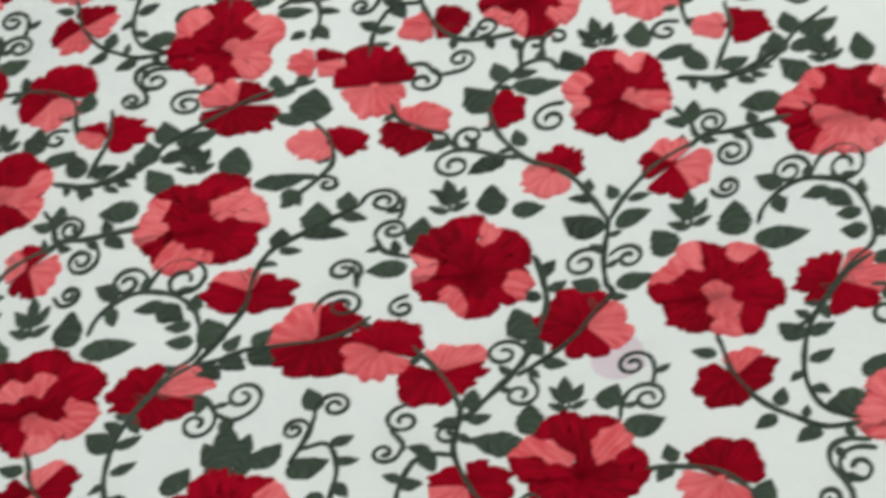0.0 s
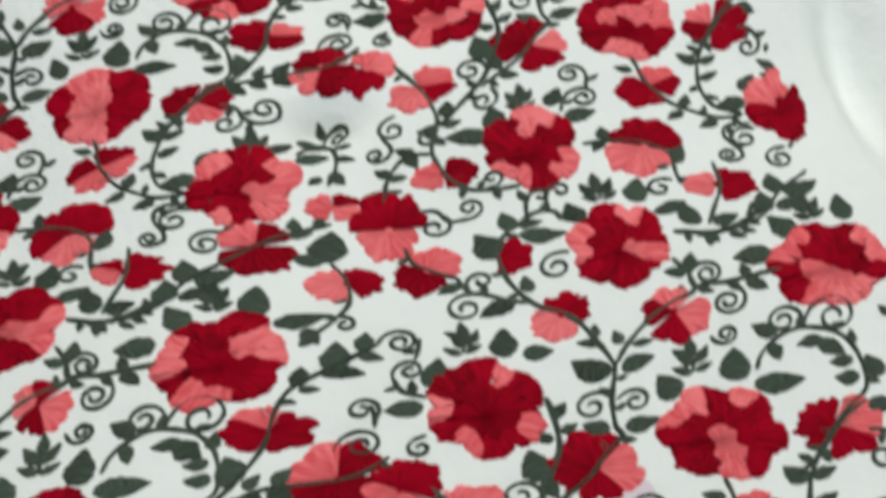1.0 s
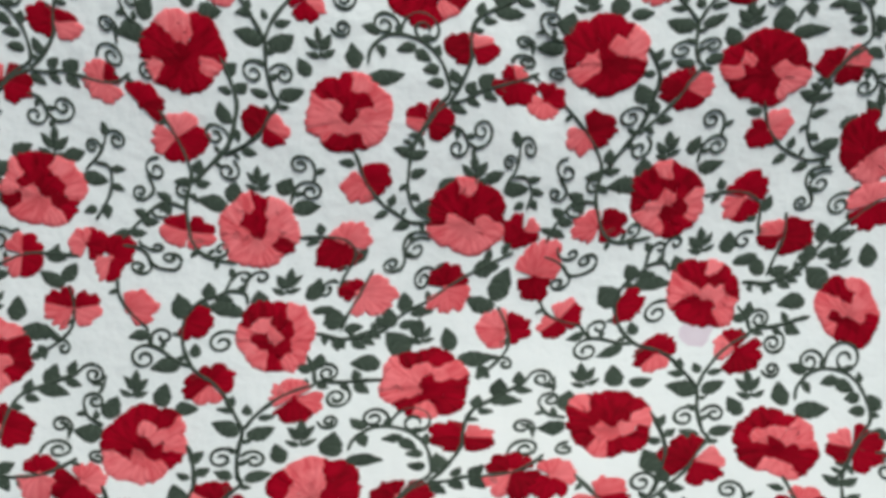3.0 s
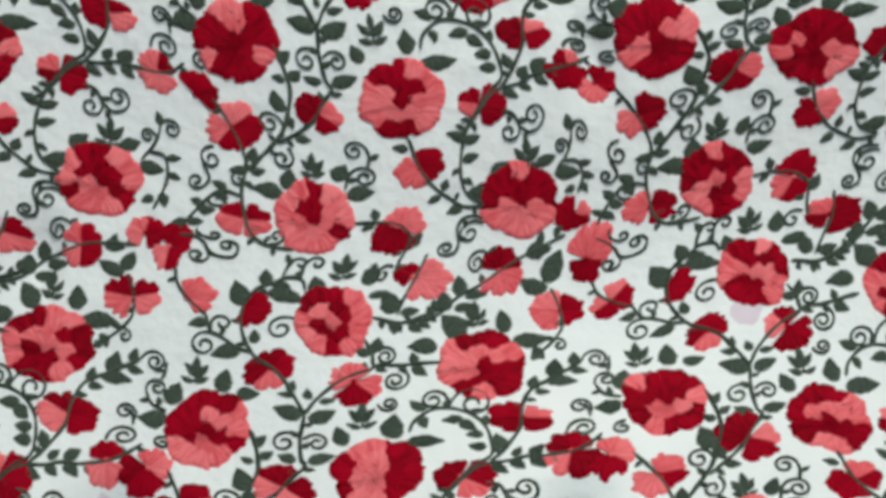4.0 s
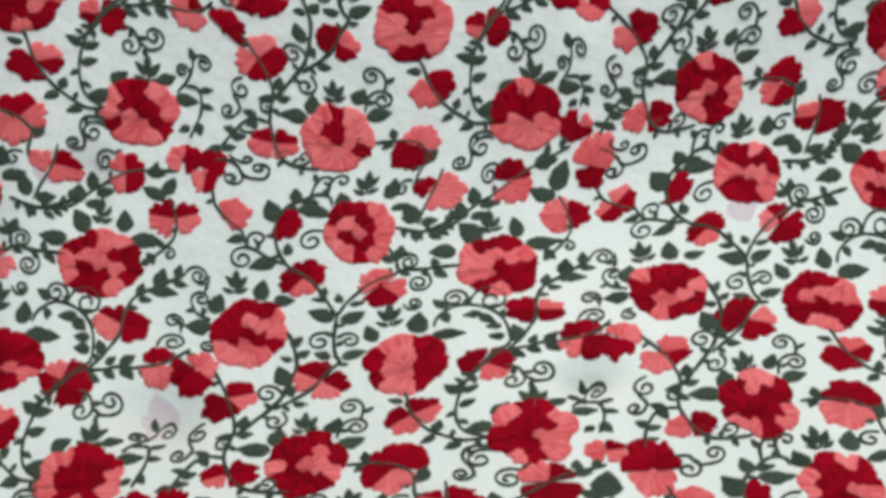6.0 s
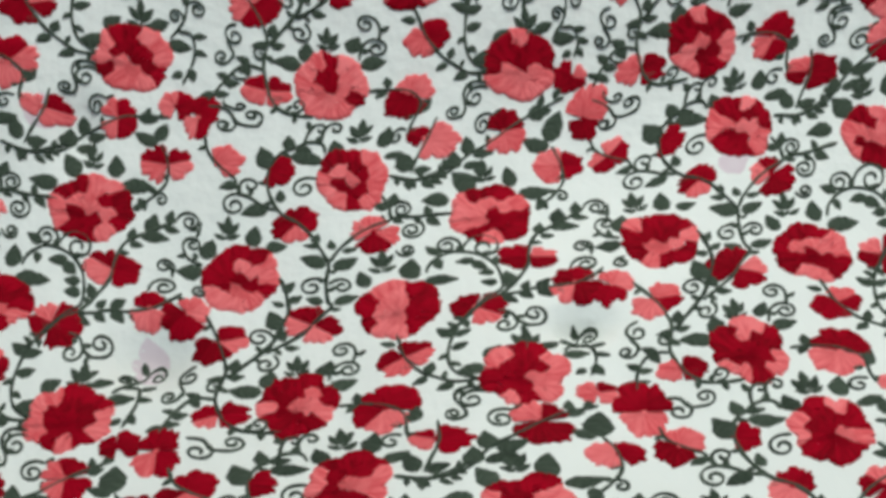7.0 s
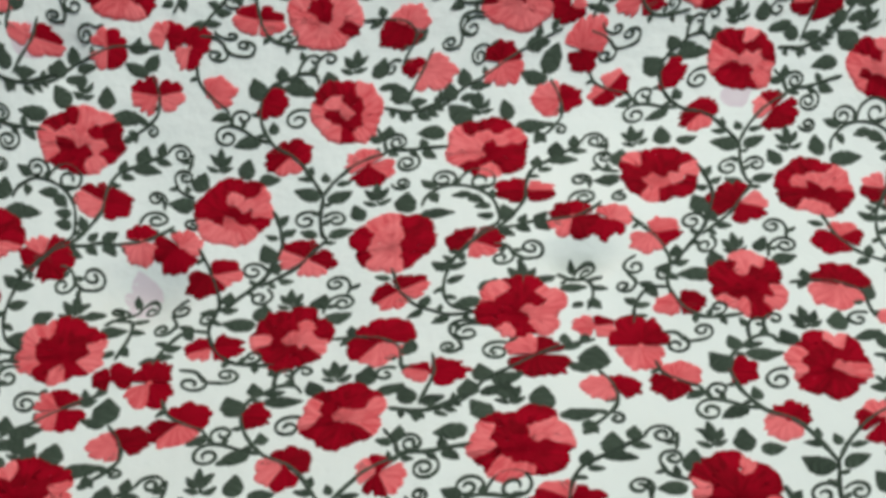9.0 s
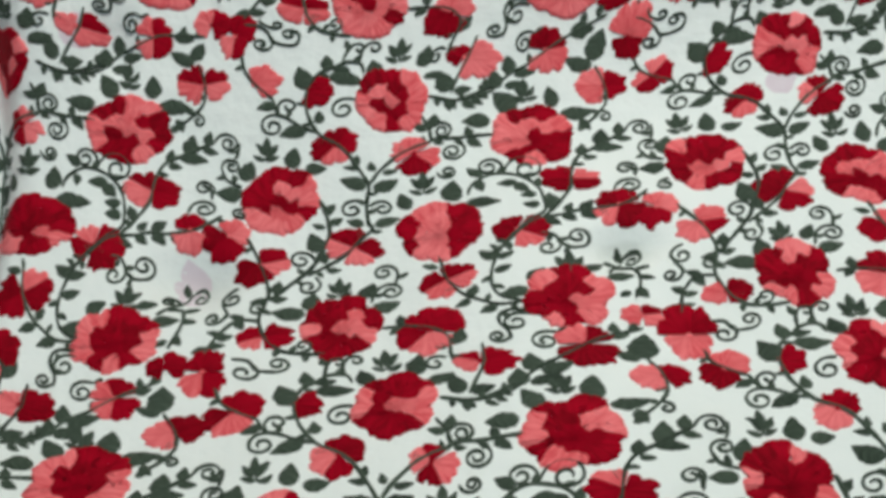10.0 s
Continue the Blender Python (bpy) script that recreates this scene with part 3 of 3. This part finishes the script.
# thread changes of the small flowers that differ from their motif, clockwise round each
SMALL_THREADS = dict(code.split(":") for code in (
    "a01:RRPR e01:PRRR f01:PPRR g01:PPRR i01:PPRR k-11:RRPR l-11:PRRR l01:PPRR m01:RPRR a-10:PRRP a-20:RRPR "
    "a-1-1:PPRR a0-1:RRPP a-2-1:RRPR a00:RRPR e-10:PRRP g-10:PRRP f-10:PRRP d-10:--PP i-10:PRRR j-10:PPPR k-10:PPRR l-10:RRPP "
    "m-10:PRRR n-10:RRPP o-10:RRPP p-10:RRRP q-10:PRRP r-20:RPRR r-10:RRRP k-20:RPPP l-20:PPRP b-10:PPRR c-10:RRRP "
    "b00:RRPR c00:PPRR d00:RPPR f00:PPRR e00:RRPP g00:PPRR i00:PRRR j00:PRRR k00:RRRP l00:RPRR m0-1:RRPR m-1-1:RRRP "
    "n0-1:RPRR o0-1:PPRR p0-1:PPRR n-1-1:PRPP o-1-1:--RR p-1-1:RPPR q-1-1:RRPR q0-1:RRPR r-1-1:PRRR r-2-1:RPRR "
    "m00:RRPR n00:RRRP o00:RRPP p00:PPPR q00:RRPR r00:RPRR e-11:PRRP f-11:PPRR d-11:PRRR b-11:RRRR c-11:RRRP "
    "g-11:PRRR i-11:RPRR j-11:PRPR l-21:PPRR"
).split())


# ---- stitched shapes: outline points of the cloth, heights and stitch directions ----
def sector(c, a0, a1, r0, r1, rng, lobes, high, face=None, wide=0.6):
    """A fan of satin stitches from r0 to r1 about c, with a frayed outer end. face: the fan's own direction, if it is a half oval."""
    na, nr = 27, 6
    a = np.linspace(a0, a1, na)
    f = np.linspace(0, 1, na)
    rim = r1 * (0.86 + 0.14 * np.abs(np.sin(math.pi * lobes * f)) ** 0.6 + np.repeat(rng.normal(0, 0.045, na // 3), 3))
    if face is not None:
        co, si = np.abs(np.cos(a - face)), np.abs(np.sin(a - face)) / wide
        rim = rim / (co**2.4 + si**2.4) ** (1 / 2.4)
    pts, h, uv = [], [], []
    for k in range(nr):
        t = (0, 0.25, 0.6, 0.88, 0.96, 1)[k]
        rr = r0 + (rim - r0) * t
        pts.append(c + rr[:, None] * np.stack([np.cos(a), np.sin(a)], -1))
        e = np.minimum(1, np.minimum(f, 1 - f) * 8 + 0.80)
        h.append(high * e * (0.8, 1, 1, 0.95, 0.6, 0)[k] - (0.0003 if k == nr - 1 else 0))
        uv.append(np.stack([a * r1 * 70, np.full(na, rr.mean() * 100)], -1))
    faces = [(k * na + i, (k + 1) * na + i, (k + 1) * na + i + 1, k * na + i + 1) for k in range(nr - 1) for i in range(na - 1)]
    return np.concatenate(pts), np.concatenate(h), faces, np.concatenate(uv)


def heart(c, r, rng, high):
    na = 14
    a = np.linspace(0, 2 * math.pi, na, endpoint=False)
    pts, h, uv = [c], [high], [(0.0, 0.0)]
    for t, hh in ((0.55, high), (1.0, high * 0.3)):
        rr = r * t * (1 + rng.normal(0, 0.10, na))
        ring = np.stack([np.cos(a), np.sin(a)], -1) * rr[:, None]
        pts += list(c + ring)
        h += [hh] * na
        uv += list(ring * 100)
    faces = [(0, 1 + i, 1 + (i + 1) % na) for i in range(na)] + [(1 + i, 1 + na + i, 1 + na + (i + 1) % na, 1 + (i + 1) % na) for i in range(na)]
    return np.array(pts), np.array(h), faces, np.array(uv)


def blade(p0, p1, width, rng, high):
    """A leaf from its stalk p0 to its tip p1, slightly bent."""
    nl, nw = 13, 5
    d = p1 - p0
    length = np.linalg.norm(d)
    d = d / length
    s = np.array((-d[1], d[0]))
    bend = rng.normal(0, 0.05) * length
    w0 = min(width, 0.48) * length * 0.74 * rng.uniform(0.92, 1.08)
    pts, h, uv = [], [], []
    for i in range(nl):
        t = i / (nl - 1)
        w = w0 * (math.sin(math.pi * min(1, t * 0.96 + 0.04) ** 0.80) ** 0.95 + 0.03) * (1 + rng.normal(0, 0.06))
        mid = p0 + d * length * t + s * bend * 4 * t * (1 - t)
        for j in range(nw):
            q = -1 + 2 * j / (nw - 1)
            pts.append(mid + s * w * q)
            h.append(high * (1 - 0.35 * (q == 0)) if abs(q) < 0.9 and 0 < i < nl - 1 else -0.0002)
            uv.append((length * t * 100 + abs(q) * 0.3, w * q * 100))
    faces = [(i * nw + j, (i + 1) * nw + j, (i + 1) * nw + j + 1, i * nw + j + 1) for i in range(nl - 1) for j in range(nw - 1)]
    return np.array(pts), np.array(h), faces, np.array(uv)


def smooth_line(p, step=0.0022):
    """A rounded line through the points p, with points step apart."""
    q = np.vstack([2 * p[0] - p[1], p, 2 * p[-1] - p[-2]])
    out = []
    for k in range(1, len(q) - 2):
        a, b_, c, d = q[k - 1 : k + 3]
        n = max(2, int(np.linalg.norm(c - b_) / step))
        for t in np.arange(n) / n:
            out.append(0.5 * (2 * b_ + (c - a) * t + (2 * a - 5 * b_ + 4 * c - d) * t * t + (3 * b_ - a - 3 * c + d) * t**3))
    return np.array(out + [p[-1]])


def cord(line, width, rng, high):
    """A rope-stitched line: a raised cord of five points across."""
    t = np.gradient(line, axis=0)
    t /= np.linalg.norm(t, axis=1)[:, None] + 1e-9
    s = np.stack([-t[:, 1], t[:, 0]], -1)
    run = np.concatenate([[0], np.cumsum(np.linalg.norm(np.diff(line, axis=0), axis=1))])
    w = width * (1 + 0.16 * np.sin(run / 0.0031 + rng.uniform(0, 6))) * (1 + rng.normal(0, 0.05, len(line)))
    w[[0, -1]] *= 0.6
    prof = ((-1, -0.0002), (-0.7, high * 0.75), (0, high), (0.7, high * 0.75), (1, -0.0002))
    pts = np.stack([line + s * (w * q)[:, None] for q, _ in prof], 1).reshape(-1, 2)
    h = np.tile([z for _, z in prof], len(line))
    uv = np.stack([np.stack([run * 100 + q * 0.12, np.full(len(run), q * 0.1)], -1) for q, _ in prof], 1).reshape(-1, 2)
    n = 5
    faces = [(i * n + j, (i + 1) * n + j, (i + 1) * n + j + 1, i * n + j + 1) for i in range(len(line) - 1) for j in range(n - 1)]
    return pts, h, faces, uv


def stitched(name, shape, mat, squat=1.0):
    pts, h, faces, uv = shape
    pts = pts * (1, squat)
    return mesh_of(name, on_cloth(pts, h), faces, mat, uv)


THREAD = {"R": RED, "P": PINK}
loose = {"leaf": [], "stem": [], "tendril": []}


def margin(v):
    """Where the plain margin of the cloth begins, at the height v of the cloth."""
    return float(np.interp(v, (-0.40, -0.385, -0.36, -0.33, -0.30, -0.285, -0.262, -0.20, -0.05), (0.264, 0.264, 0.272, 0.272, 0.252, 0.238, 0.257, 0.262, 0.274)))


def stiff(c, r):
    """What keeps a stitched flower in shape where the cloth is drawn together or stretched: a 2 x 2 matrix for offsets from c."""
    e = 0.8 * r
    a = (drape([c + (e, 0)]) - drape([c - (e, 0)]))[0] / (2 * e)
    b_ = (drape([c + (0, e)]) - drape([c - (0, e)]))[0] / (2 * e)
    w, v = np.linalg.eigh(np.array(((a @ a, a @ b_), (a @ b_, b_ @ b_))))
    return v @ np.diag(w**-0.5) @ v.T


def firm(c, r):
    """The same for small stitching, against the cloth where it lies flat."""
    return stiff(c, r) @ np.diag((1.05, 0.94))


def sew_flower(c, r, key, row, rng):
    code = (THREADS.get(key) or "".join(rng.choice(list("RRRPP"), 19))).replace(" ", "")
    edge = margin(c[1]) + 0.005
    if c[0] > edge + 0.008:
        return
    keep, r = stiff(c, r), r * (1.02, 1.02, 1.05)[int(np.clip(row, -1, 1)) + 1]
    # outline with soft lobes and frayed stitch ends
    na = 150
    ray = np.arange(na) / na * 2 * math.pi
    wave = sum(rng.normal(0, 0.022) * np.cos((k + 2) * ray + rng.uniform(0, 6)) for k in range(3))
    fray = np.repeat(rng.normal(0, 0.020, na // 3), 3) + rng.normal(0, 0.012, na)
    lobe = 0.11 if row < 1 else 0.20
    rim = r * (1.045 - lobe + lobe * np.abs(np.sin(3 * ray + rng.uniform(0, 3))) ** 0.7 + wave + fray)
    outline = rim[:, None] * np.stack([np.cos(ray), np.sin(ray)], -1)
    # the petals meet half way between the middles of their stitching
    turn = math.pi / 2 - (np.arange(12) + rng.normal(0, 0.10, 12)) * math.pi / 6
    inner = math.pi / 2 - (np.arange(6) + rng.normal(0, 0.12, 6)) * math.pi / 3
    turn = np.concatenate([turn, inner])
    far = r * np.concatenate([rng.uniform(0.68, 0.82, 12), rng.uniform(0.34, 0.44, 6)])
    seeds = np.vstack([far[:, None] * np.stack([np.cos(turn), np.sin(turn)], -1), rng.normal(0, 0.04, (1, 2)) * r])
    ob, warp = None, rng.uniform(0, 6, 2)
    oval = OVAL[key[0]] * (1.10, 1.0, 0.96)[int(np.clip(row, -1, 1)) + 1]
    for k in (18, *range(18)):
        if k < 12 and c[0] + 0.7 * r * math.cos(turn[k]) > edge:
            continue
        cell = outline
        for m in range(len(seeds)):
            if m != k:
                over = 0.06 if code[m] == code[k] else 0.025
                cell = cut(cell, (seeds[k] + seeds[m]) / 2 + (seeds[m] - seeds[k]) * over, seeds[m] - seeds[k])
        if len(cell) < 3:
            cell = seeds[k] + outline * 0.12
        cell = denser(cell, r * 0.05)
        free = np.clip(1.15 - (np.linalg.norm(cell, axis=1, keepdims=True) / r) ** 3, 0, 1)
        cell = cell + r * free * (0.05 * np.sin(cell[:, ::-1] / r * (5.0, 6.0) + warp) + 0.035 * np.sin(cell[:, ::-1] / r * (13, 15) - warp))
        # ragged seams where the stitches of two threads meet
        cell = cell + rng.normal(0, 0.016, cell.shape) * r * free
        core, n = cell.mean(0), len(cell)
        out = np.linalg.norm(cell, axis=1) / np.interp(np.arctan2(cell[:, 1], cell[:, 0]) % (2 * math.pi), ray, rim, period=2 * math.pi)
        pts = np.vstack([core] + [core + (cell - core) * t for t in (0.5, 0.86, 1.0)])
        low = np.where(out > 0.93, 0.0, 0.88)
        high = (0.00145 if code[k] == "R" else 0.00152) + rng.normal(0, 0.00003)
        h = np.concatenate([[high], np.full(n, high), high * (0.7 + 0.3 * (low > 0)), high * low - 0.0003 * (low == 0)])
        uv = np.stack([np.arctan2(pts[:, 1] + 0.2 * r, pts[:, 0]) * r * 70, np.linalg.norm(pts, axis=1) * 100], -1)
        faces = [(0, 1 + i, 1 + (i + 1) % n) for i in range(n)]
        faces += [(1 + q * n + i, 1 + (q + 1) * n + i, 1 + (q + 1) * n + (i + 1) % n, 1 + q * n + (i + 1) % n) for q in range(2) for i in range(n)]
        shape = (c + (pts * (NARROW.get(key, 1), oval)) @ keep, h, faces, uv)
        if ob is None:
            ob = part("flower", stitched("flower", shape, THREAD[code[18]]), cloth, "large crimson and coral pink embroidered flower")
        else:
            part("petal", stitched("petal", shape, THREAD[code[k]]), ob)


def cut(poly, at, away):
    """The part of a closed outline that lies short of the line through at, square to away."""
    side = (poly - at) @ away
    out = []
    for k in range(len(poly)):
        n = (k + 1) % len(poly)
        if side[k] <= 0:
            out.append(poly[k])
        if (side[k] <= 0) != (side[n] <= 0):
            t = side[k] / (side[k] - side[n])
            out.append(poly[k] + (poly[n] - poly[k]) * t)
    return np.array(out).reshape(-1, 2)


def denser(poly, step):
    out = []
    for k in range(len(poly)):
        a, b_ = poly[k], poly[(k + 1) % len(poly)]
        m = max(1, int(np.linalg.norm(b_ - a) / step))
        out += [a + (b_ - a) * i / m for i in range(m)]
    return np.array(out)


def sew_small(p, code, wide, rng):
    if p[0][0] > margin(p[0][1]):
        return
    p = p[0] + (p - p[0]) @ firm(p[0], 0.015) * np.interp(p[0][1], (-0.20, -0.12, 0.0, 0.05), (0.97, 1.0, 0.97, 0.86))
    p = p / (1, SQUAT)
    c, tips = p[0], p[1:]
    dirs = [math.atan2(*(t - c)[::-1]) for t in tips]
    rad = [np.linalg.norm(t - c) for t in tips]
    single = abs((dirs[0] - dirs[1] + math.pi) % (2 * math.pi) - math.pi) < 0.8
    ob = part("small_flower", stitched("small_flower", heart(c, 0.0022, rng, 0.0014), THREAD[code[3]], SQUAT), cloth, "small embroidered flower with two fanned petals")
    for k in range(1 if single else 2):
        half = rng.uniform(1.32, 1.54)
        split = dirs[k] + rng.uniform(-0.3, 0.3)
        for a0, a1, col in ((split, dirs[k] + half, code[2 * k]), (dirs[k] - half, split, code[2 * k + 1])):
            if col == "-":
                continue
            shape = sector(c, a0 - 0.03, a1 + 0.03, rad[k] * 0.05, rad[k] * 1.06, rng, 2, rng.uniform(0.0011, 0.0014), dirs[k], wide)
            part("petal", stitched("petal", shape, THREAD[col], SQUAT), ob)


# places where the ground cloth is gathered and the pattern lies askew: u, v, shift in u, shift in v
GATHERS = (
    (0.003, -0.041, -0.0139, -0.0034, 0.020), (0.038, 0.069, 0.0021, 0.0105, 0.020), (-0.209, -0.037, -0.0103, 0.0078, 0.020),
    (0.039, -0.019, 0.0076, 0.0125, 0.020), (-0.231, -0.019, -0.0004, -0.0126, 0.020), (-0.215, -0.181, 0.0025, 0.0111, 0.020),
    (0.061, -0.037, -0.0125, -0.0040, 0.020), (-0.058, -0.048, -0.0103, 0.0025, 0.020), (-0.267, -0.041, -0.0094, 0.0001, 0.020),
    (-0.217, -0.278, -0.0037, 0.0114, 0.020), (-0.239, -0.260, -0.0048, -0.0077, 0.020), (-0.328, -0.048, -0.0032, 0.0052, 0.020),
    (0.063, 0.060, -0.0072, 0.0056, 0.020), (-0.240, -0.310, 0.0006, -0.0054, 0.020), (-0.179, -0.008, 0.0046, -0.0030, 0.020),
    (0.143, 0.061, 0.0019, 0.0052, 0.020), (0.055, -0.181, -0.0031, 0.0062, 0.020), (-0.083, -0.017, 0.0033, 0.0030, 0.020),
    (0.091, -0.008, 0.0033, -0.0033, 0.020), (-0.015, -0.480, 0.000, -0.0155, 0.030),
)


def gathered(q):
    out = q.copy()
    for u, v, du, dv, size in GATHERS:
        w = np.exp(-((q[:, 0] - u) ** 2 + (q[:, 1] - v) ** 2) / (2 * size**2))
        out += w[:, None] * np.array((du, dv))
    return out


for j in range(-2, 3):
    for i in range(-2, 2):
        shift = i * REPEAT_U + (j - 1) * REPEAT_V
        for k, (kind, p, extra) in enumerate(MOTIF):
            if flat_from <= k < upright_from and j == 0 or upright_from <= k < upright_to and j != 0:
                continue
            rng = np.random.default_rng(1000 * (j + 5) + 100000 * (i + 5) + k)
            if kind == "flower":
                c = gathered(p[:1] + shift)[0]
                if -0.68 < c[0] and -0.70 < c[1] < 0.24:
                    # names of the repeats go by where each flower's own row begins
                    own = i if extra in "AD" else i + 1
                    sew_flower(c, p[1][0], f"{extra}{own}{j}", j, rng)
                continue
            q = gathered(p + shift)
            mid = q.mean(0)
            if not (-0.68 < mid[0] < margin(mid[1]) + 0.004 and -0.70 < mid[1] < 0.24):
                continue
            if kind == "small_flower":
                sew_small(q, SMALL_THREADS.get(f"{extra[2]}{i}{j}", extra[0]), extra[1], rng)
            elif kind == "leaf":
                q = mid + (q - mid) @ firm(mid, 0.012)
                pts, *others = blade(q[0] / (1, SQUAT), q[1] / (1, SQUAT), extra, rng, 0.0013)
                loose["leaf"].append((mid, (pts * (1, SQUAT), *others)))
            else:
                line = smooth_line(q)
                line = line[line[:, 0] < margin(mid[1]) + 0.006]
                if len(line) > 3:
                    loose[kind].append((mid, cord(line, 0.00117 * extra, rng, 0.0017)))

# pink thread carried behind the cloth, which shows through it faintly; the last patch paints the left hollow's shade
for u, v, r in ((0.141, -0.440, 0.011), (0.152, -0.096, 0.010), (-0.330, -0.046, 0.012), (-0.237, -0.197, 0.012)):
    rng = np.random.default_rng(int(1000 + u * 1000))
    part("thread_behind", stitched("thread_behind", heart(np.array((u, v)), r, rng, 0.00025), SHOWN_AND_SHADE), cloth, "pale pink patch of thread showing through and painted shade")

# the nearest 300 of each are parts of their own; the rest of the vines is one
NEAR = np.array((0.0, -0.27))
rest = []
for kind, found in loose.items():
    found.sort(key=lambda f: np.linalg.norm(f[0] - NEAR))
    for mid, shape in found[:300]:
        part(kind, stitched(kind, shape, GREEN), cloth)
    rest += [shape for mid, shape in found[300:]]
if rest:
    start = np.cumsum([0] + [len(r[0]) for r in rest])
    joined = (np.concatenate([r[0] for r in rest]), np.concatenate([r[1] for r in rest]),
              [tuple(n + s for n in f) for r, s in zip(rest, start) for f in r[2]], np.concatenate([r[3] for r in rest]))
    tagged(part("vines", stitched("vines", joined, GREEN), cloth, "grey-green leaves and stems further out"), kind="stuff")
